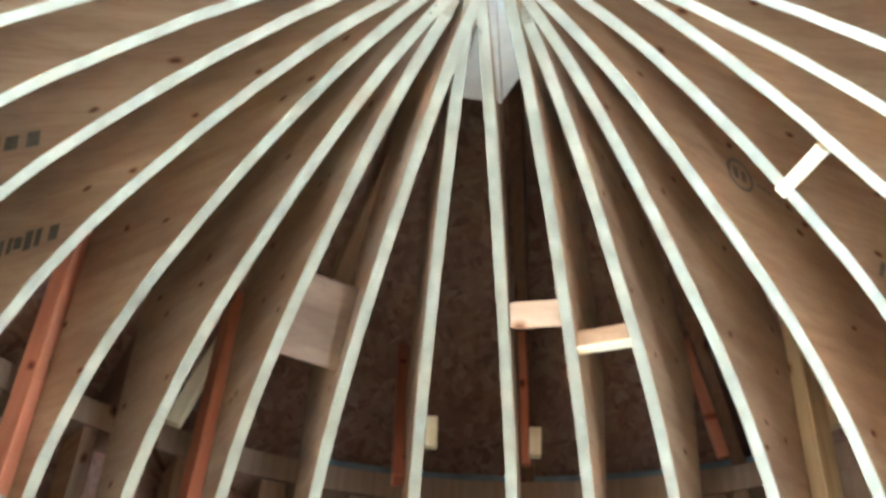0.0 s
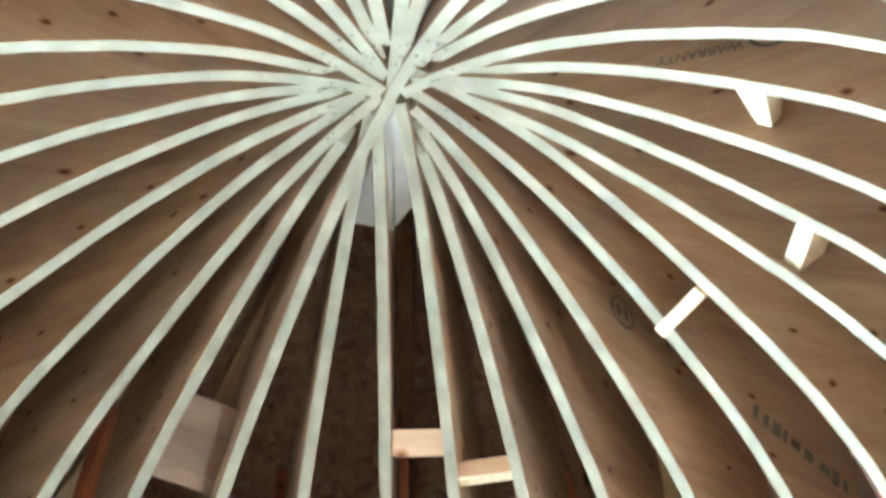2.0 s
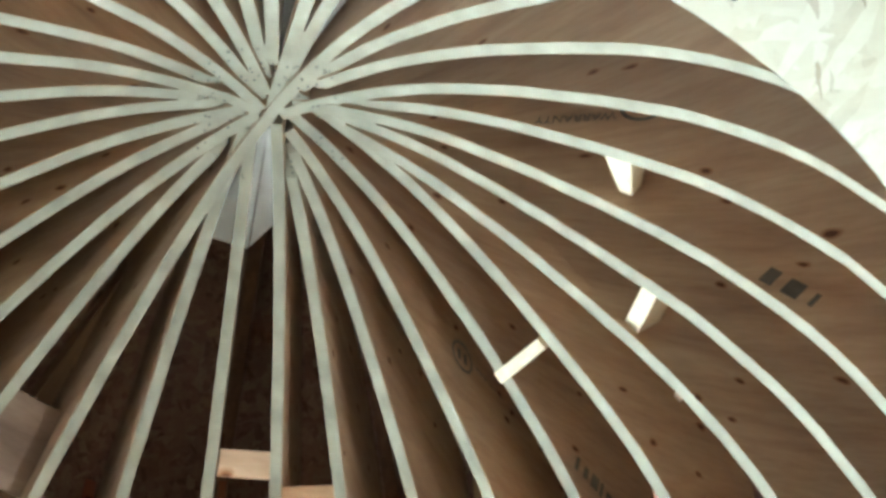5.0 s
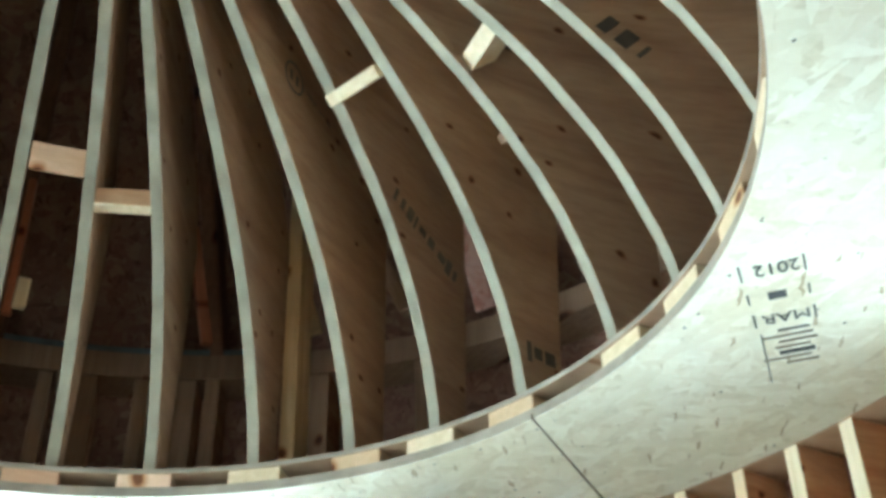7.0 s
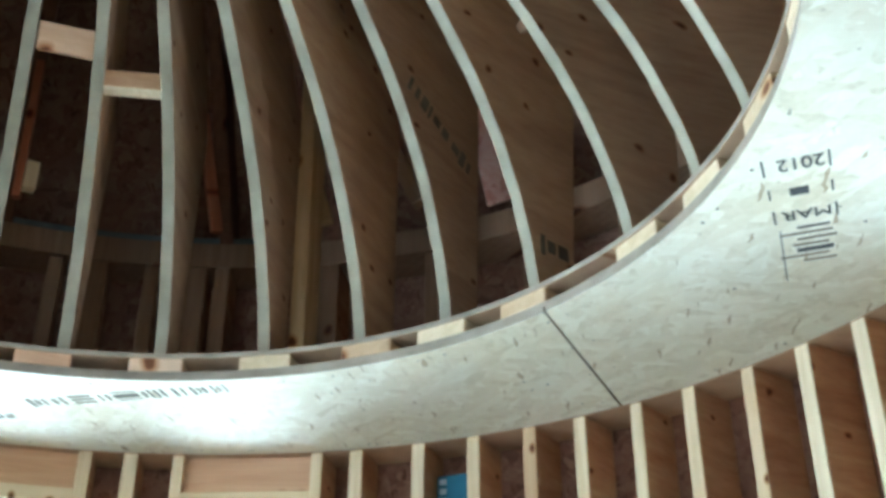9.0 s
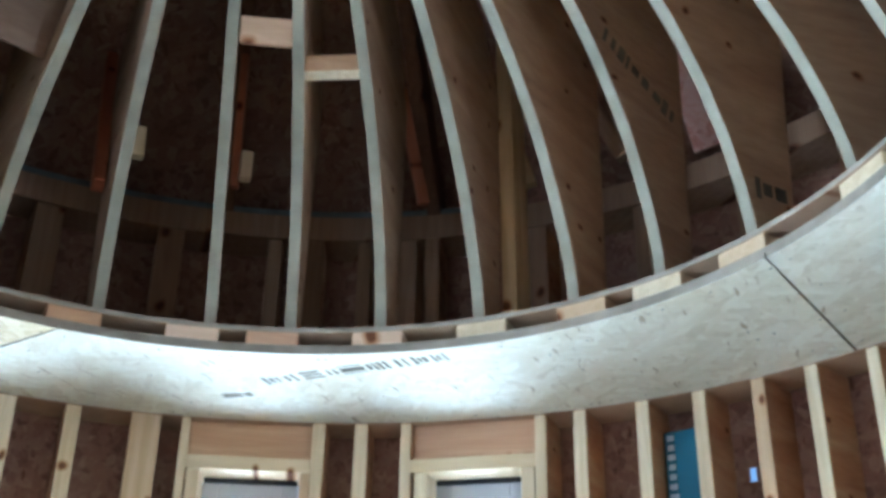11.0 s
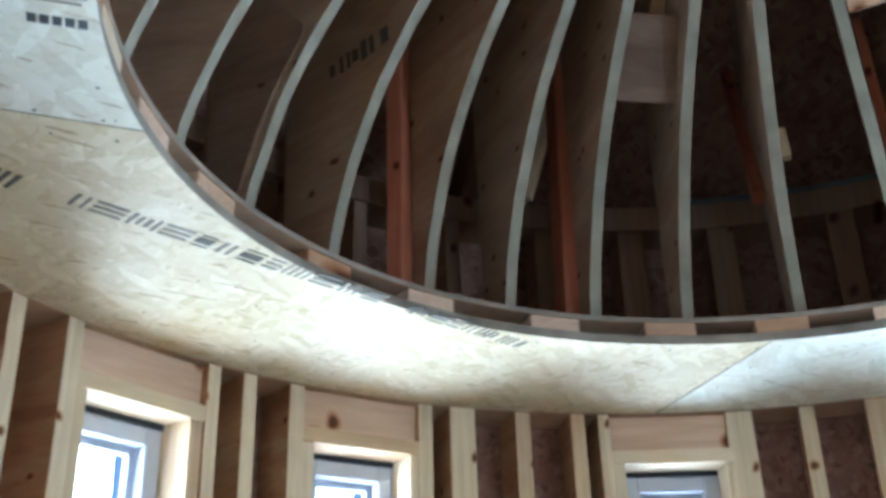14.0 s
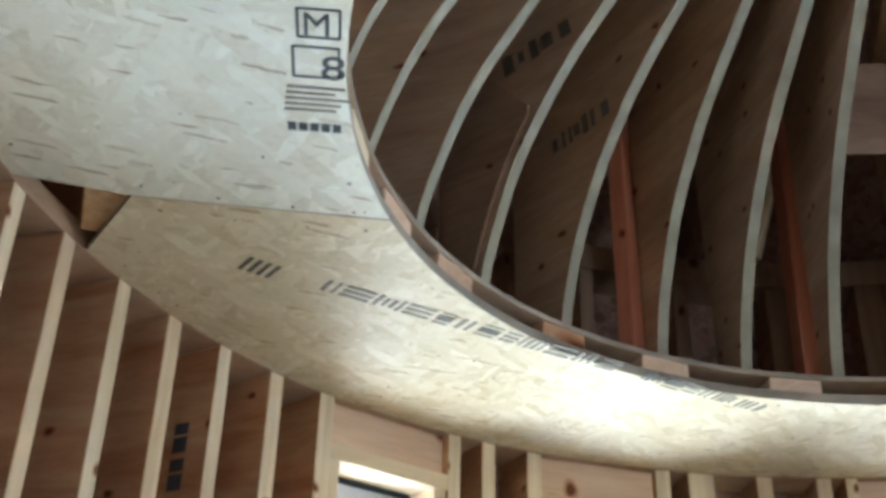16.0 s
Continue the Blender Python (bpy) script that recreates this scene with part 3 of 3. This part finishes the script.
def rib_stamp(k, side, p, q, height, seed, solid=False, proud=0.0):
    """Printed marks on a rib's face between two points (radius, height over the soffit)."""
    rnd = random.Random(seed)
    p, q = Vector(p), Vector(q)
    d = (q - p).normalized()
    s = 0.0
    tilt = math.degrees(math.atan2(d.y, d.x))
    while s < (q - p).length:
        w = rnd.uniform(0.008, 0.03)
        c = p + d * (s + w / 2)
        m = Matrix.Translation((side * (RIB_T / 2 + 0.001 + proud) + RIBS[k][1] * c.y / DOME[-1], c.x, Z0 + c.y)) @ pose(0, 0, 0, tilt)
        bm = bmesh.new()
        bmesh.ops.create_cube(bm, size=1, matrix=m @ Matrix.Diagonal((0.001, w, height * rnd.uniform(0.5, 1.0), 1)))
        part("stamp_bar", bm, INK_PALE if not solid else INK_MID, ribs[k], "faded black printing")
        s += w + rnd.uniform(0.006, 0.02)


def on_rib(k, side, y, z):
    """The place and turn of a mark on a rib's face: local x along the radius, local y up."""
    x = side * (RIB_T / 2 + 0.0012) + RIBS[k][1] * z / DOME[-1]
    return Matrix.Translation((x, y, Z0 + z)) @ Matrix(((0, 0, side, 0), (side, 0, 0, 0), (0, 1, 0, 0), (0, 0, 0, 1)))


def rib_ring(k, side, y, z, r, mat):
    """A printed ring with two bars across it on a rib's face."""
    m = on_rib(k, side, y, z)
    bm = bmesh.new()
    n = 32
    rows = [[bm.verts.new(m @ Vector((q * math.cos(2 * math.pi * i / n), q * math.sin(2 * math.pi * i / n), 0))) for q in (r, r * 0.8)] for i in range(n)]
    for i in range(n):
        a, b = rows[i], rows[(i + 1) % n]
        bm.faces.new((a[0], b[0], b[1], a[1]))
    for x in (-0.32, 0.28):
        bmesh.ops.create_grid(bm, x_segments=1, y_segments=1, size=1, matrix=m @ Matrix.Translation((x * r, 0, 0)) @ Matrix.Diagonal((0.16 * r, 0.36 * r, 1, 1)))
    part("stamp_ring", bm, mat, ribs[k], "faded black printed ring")


def rib_words(k, side, words, p, q, mat):
    """Printed letters on a rib's face from p to q (radius, height over the soffit)."""
    d = Vector(q) - Vector(p)
    me = letters(words, 0.03)
    wide = max(v.co.x for v in me.vertices)
    me.transform(on_rib(k, side, *p) @ pose(0, 0, 0, 0, 0, math.degrees(math.atan2(d.y, d.x * side))) @ Matrix.Diagonal((d.length / wide, 1, 1, 1)))
    me.materials.append(mat)
    ob = new("stamp_text", me)
    ob.parent = ribs[k]


rib_stamp(14, 1, (0.868, 0.568), (1.1, 0.475), 0.045, 1, True)
rib_ring(13, 1, 0.682, 0.835, 0.043, INK_PALE)
rib_stamp(13, 1, (0.74, 0.84), (0.86, 0.825), 0.004, 2)
rib_words(19, 1, "WARRANTY", (0.69, 0.757), (0.546, 0.794), INK_MID)
rib_ring(19, 1, 0.737, 0.758, 0.042, INK_MID)
rib_stamp(19, 1, (0.8, 0.735), (0.95, 0.655), 0.05, 4, True)
rib_stamp(18, 1, (0.885, 0.465), (0.95, 0.4), 0.045, 5, True)
rib_stamp(3, -1, (1.045, 0.5), (0.858, 0.521), 0.055, 7, True)
rib_stamp(15, 1, (1.043, 0.17), (1.14, 0.17), 0.05, 8, True)

# a darker scab of plywood on the lower part of one rib, its upper end cut on the slant
bm = bmesh.new()
scab = [dome_at(el) for el in range(6, 27, 3)]
scab = [(1.13, 0.08)] + [(y + 0.02, z + 0.005) for y, z in scab] + [(0.925, 0.43), (1.05, 0.57), (1.13, 0.5)]
extrude_poly(bm, scab, 0.006, Matrix.Translation((-RIB_T / 2 - 0.0062, 0, Z0)) @ Matrix(((0, 0, 1, 0), (1, 0, 0, 0), (0, 1, 0, 0), (0, 0, 0, 1))))
for v in bm.verts:
    v.co.x += RIBS[2][1] * (v.co.z - Z0) / DOME[-1]
bmesh.ops.recalc_face_normals(bm, faces=bm.faces[:])
part("scab_plate", bm, PLY_BROWN, ribs[2], "darker plywood scab cut on the slant")
rib_stamp(2, -1, (0.985, 0.55), (0.815, 0.582), 0.055, 6, True)

# ---- blocks and boards between the ribs ----
def rib_block(a0, a1, el, section, turn, mat, label, deep=0.03, name="wood_block", taper=1.0, lit_under=None):
    """A short timber across the gap between the ribs at a0 and a1, at el degrees up the dome."""
    y, z = dome_at(el)
    mid = (a0 + a1) / 2
    w = 2 * (y + deep) * math.tan(radians((a1 - a0) / 2)) - RIB_T * 0.6
    m = at(mid, y, Z0 + z) @ pose(0, 0, 0, el + turn) @ Matrix.Translation((0, deep, -section[1] / 2))
    bm = box(w, section[0], section[1], 0.002)
    for v in bm.verts:
        if v.co.x < 0:
            v.co.y, v.co.z = v.co.y * taper, section[1] / 2 + (v.co.z - section[1] / 2) * taper
    bm.normal_update()
    # downward faces can take a paler material, painting in light from below
    for f in bm.faces:
        f.material_index = 1 if lit_under and f.normal.z < -0.7 else 0
    bm.transform(m)
    return tagged(mesh(name, bm, (mat, lit_under) if lit_under else mat), label, "wood block")


rib_block(5.3, 16.0, 42.8, (0.036, 0.06), -14, BOARD, "short pale pine block nailed between dome ribs")
rib_block(16.0, 27.5, 39.0, (0.038, 0.044), -36, BOARD_RED, "short reddish pine block nailed between dome ribs", 0.03, lit_under=PINE_PALE)
rib_block(64.2, 77.6, 46.5, (0.07, 0.028), 4, PINE_PALE, "bright pale pine block nailed between dome ribs", 0.036)
rib_block(90.4, 101.2, 39.0, (0.075, 0.036), 2, PINE_PALE, "bright pale pine block nailed between dome ribs", 0.038)
rib_block(114.0, 123.0, 44.5, (0.06, 0.058), 4, PINE_PALE, "tapered pale pine offcut fixed beside a dome rib", 0.034, taper=0.5)
rib_block(82.5, 90.4, 32.0, (0.04, 0.05), 4, PLY_BROWN, "tapered brown offcut fixed beside a dome rib", 0.12, taper=0.4)
rib_block(-33.2, -21.2, 37.5, (0.014, 0.2), 0, PLY_BROWN, "plywood gusset plate set between dome ribs", 0.06, "gusset_plate")


def timber(p, q, w, d, mat, label, name="brace"):
    """A squared timber between two places (azimuth, radius, height over the soffit)."""
    a = Vector((*xy(p[0], p[1]), Z0 + p[2]))
    b = Vector((*xy(q[0], q[1]), Z0 + q[2]))
    m = Matrix.Translation(a) @ (b - a).to_track_quat("Z", "Y").to_matrix().to_4x4()
    ob = mesh(name, box(w, d, (b - a).length, 0.002), mat)
    ob.matrix_world = m
    return tagged(ob, label, "brace")


timber((41.5, 1.225, 0.064), (41.5, 1.19, 0.93), 0.036, 0.1, PINE, "upright pine brace beside a dome rib")
timber((29.0, 1.33, 0.545), (26.0, 1.3, 0.9), 0.022, 0.03, ORANGE, "slanting fir brace on the wall plate")
timber((42.0, 1.31, 0.545), (39.0, 1.3, 0.78), 0.026, 0.035, PINE, "slanting fir brace on the wall plate")
timber((53.6, 1.3, 0.55), (48.4, 1.3, 0.81), 0.034, 0.04, FIR_SHADED, "slanting fir brace on the wall plate")
timber((-58.3, 1.08, 0.064), (-58.3, 1.08, 0.8), 0.036, 0.06, ORANGE, "upright orange fir brace beside a dome rib")
timber((-34.7, 1.135, 0.064), (-34.6, 1.09, 0.8), 0.036, 0.06, ORANGE, "upright orange fir brace beside a dome rib")
timber((-34.6, 1.38, 0.55), (-30.4, 1.32, 0.9), 0.03, 0.04, PINE, "slanting fir brace on the wall plate")
timber((7.0, 1.1, 0.46), (6.6, 1.02, 0.8), 0.02, 0.036, ORANGE, "slanting fir brace beside a dome rib")
timber((8.2, 1.08, 0.475), (8.2, 1.08, 0.55), 0.03, 0.03, PINE_PALE, "small pale offcut beside a dome rib", "offcut")
timber((-5.6, 1.08, 0.49), (-5.8, 1.08, 0.57), 0.03, 0.03, PINE, "small pale offcut beside a dome rib", "offcut")
timber((-23.4, 0.88, 0.765), (-16.9, 0.5, 1.16), 0.06, 0.045, FIR_SHADED, "reddish fir rafter end between dome ribs", "rafter_end")
timber((-9.5, 1.1, 0.4), (-9.5, 1.3, 0.9), 0.03, 0.04, ORANGE, "slanting fir brace beside a dome rib")
# added board: stands for roof sheathing lit through a gap, the light painted pink
tagged(mesh("board_scrap", box(0.24, 0.012, 0.34, 0.001, at(62.5, 1.49, Z0 + DRUM_H) @ pose(0, 0, 0, 25)), OSB_LIT), "pinkish strand board added as a lit patch of roof sheathing", "board")
# pale gusset over the crown
bm = bmesh.new()
for a0, a1, r1, r2 in ((-9.5, 4.5, 0.4, 0.41), (5.0, 13.5, 0.4, 0.32), (151.5, 171.0, 0.62, 0.62), (175.5, 186.0, 0.55, 0.55)):
    pts = [tuple(xy(a0, 0.05)), tuple(xy(a1, 0.05)), tuple(xy(a1, r2)), tuple(xy(a0, r1))]
    extrude_poly(bm, pts, 0.015, Matrix.Translation((0, 0, Z0 + 1.035)))
bmesh.ops.recalc_face_normals(bm, faces=bm.faces[:])
tagged(mesh("crown_gusset", bm, GREYPLY), "pale plywood gusset over the crown of the ribs", "gusset plate")

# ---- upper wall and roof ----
upper = mesh("upper_plate", ring(bmesh.new(), R_OUT + 0.004, R_OUT + STUD_D, Z0 + DRUM_H - 0.076, Z0 + DRUM_H - 0.002), FIR_SHADED)
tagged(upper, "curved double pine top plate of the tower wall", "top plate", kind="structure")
# same lumber as the lower studs, with the drum's shade painted in
short = stud_mesh(0.04, DRUM_H - 0.115, FIR_SHADED)
wide = stud_mesh(0.075, DRUM_H - 0.115, FIR_SHADED)
UPPER = [(-67.4, 0), (-58.7, 1), (-51.0, 0), (-40.7, 0), (-30.2, 1), (-21.2, 1), (-11.6, 1), (0.6, 1), (11.5, 0), (15.3, 1), (21.1, 0), (25.3, 1),
         (28.4, 0), (37.2, 0), (39.4, 1), (50.8, 0), (61.5, 0), (72, 0), (82, 1), (93, 0), (104, 0), (115, 1), (127, 0), (140, 0), (155, 0),
         (170, 0), (185, 0), (200, 0), (215, 0), (230, 0), (242, 1), (254, 0), (266, 0), (278, 0), (285, 0)]
for a, k in UPPER:
    s = new("stud", wide if k else short)
    s.parent = upper
    s.matrix_basis = at(a, R_OUT + random.uniform(0.006, 0.012), Z0 + 0.037)
bm = bmesh.new()
n = 48
rim_r = R_OUT + STUD_D + 0.25
lo = [bm.verts.new((*xy(360 * i / n, rim_r), roof_z(rim_r))) for i in range(n)]
lo2 = [bm.verts.new((*xy(360 * i / n, rim_r), roof_z(rim_r) + 0.016)) for i in range(n)]
tip, tip2 = bm.verts.new((0, 0, roof_z(0))), bm.verts.new((0, 0, roof_z(0) + 0.016))
for i in range(n):
    j = (i + 1) % n
    bm.faces.new((lo[i], lo[j], tip)), bm.faces.new((lo2[j], lo2[i], tip2)), bm.faces.new((lo[j], lo[i], lo2[i], lo2[j]))
bmesh.ops.recalc_face_normals(bm, faces=bm.faces[:])
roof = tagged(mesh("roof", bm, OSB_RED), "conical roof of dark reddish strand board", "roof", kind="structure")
slope = math.degrees(math.atan2(APEX_H - DRUM_H, R_OUT + STUD_D))
for i in range(16):
    a = -174 + 22.5 * i
    length = (R_OUT - 0.1) / math.cos(radians(slope))
    p = xy(a, R_OUT + 0.1)
    m = Matrix.Translation((*p, roof_z(R_OUT + 0.1) - 0.075)) @ pose(0, 0, 0, 0, 0, -a) @ pose(0, 0, 0, 90 - slope, 0, 0)
    part("rafter", box(0.038, 0.12, length, 0.002, m), BROWN, roof)

# ---- package wedged between studs on a nogging ----
part("nogging", box(0.11, 0.09, 0.038, 0.002, at(52.4, R_OUT + 0.09, Z0 - 0.86)), PINE, wall)
pack = tagged(new("package"), "dark teal wrapped package with pale printing between studs", "package")
pack.matrix_basis = at(52.3, R_OUT + 0.095, Z0 - 0.822)
part("carton", box(0.095, 0.05, 0.755, 0.004), BLUEBOX, pack)
rnd = random.Random(4)
for k in range(16):
    part("label_bar", box(rnd.uniform(0.016, 0.024), 0.001, 0.014, 0.0, Matrix.Translation((-0.03, -0.0258, 0.73 - 0.024 * k))), PVC, pack)

# ---- grey strip lying on the far wall plate ----
tagged(mesh("flashing_strip", ring(bmesh.new(), R_OUT + 0.015, R_OUT + 0.06, Z0 + DRUM_H - 0.0015, Z0 + DRUM_H + 0.022, -16, 34), plain("grey_metal", (0.15, 0.16, 0.16), 0.6, 0.35)),
       "grey metal strip lying on the curved wall plate", "metal strip")

# ---- unseen room behind the camera, added to close it and let light in ----
SOUTH = -4.6
for x, nm in ((-3.4, "wall_west"), (3.4, "wall_east")):
    bm = bmesh.new()
    bar(bm, 0.12, 3.2, Z0, Matrix.Translation((x, SOUTH + 1.54, 0)))
    tagged(mesh(nm, bm, DRYWALL), "plain pale wall", "wall", kind="structure")
bm = bmesh.new()
for x0, x1, z0, z1 in ((-3.34, -2.6, 0, Z0), (2.6, 3.34, 0, Z0), (-2.6, 2.6, 2.3, Z0)):
    bar(bm, x1 - x0, 0.12, z1 - z0, Matrix.Translation(((x0 + x1) / 2, SOUTH, z0)))
tagged(mesh("wall_south", bm, DRYWALL), "plain pale wall, unseen, with a wide opening added for light", "wall", kind="structure")
bm = bmesh.new()
for x0, x1 in ((-3.34, -1.1), (1.1, 3.34)):
    bar(bm, x1 - x0, 0.1, Z0, Matrix.Translation(((x0 + x1) / 2, -1.5, 0)))
tagged(mesh("wall_north", bm, DRYWALL), "plain pale wall beside the opening to the tower", "wall", kind="structure")
bm = bmesh.new()
bar(bm, 6.9, 3.2, 0.1, Matrix.Translation((0, -3.1, Z0 + 0.02)))
tagged(mesh("ceiling", bm, DRYWALL), "plain pale ceiling", "ceiling", kind="structure")
# area lamp added in the unseen opening as fill for the tower
window_lamp("added_light_south", Matrix.Translation((0, SOUTH - 0.1, 1.1)) @ pose(0, 0, 0, 105), 5.0, 1.9, 3, (0.93, 1.0, 0.95))
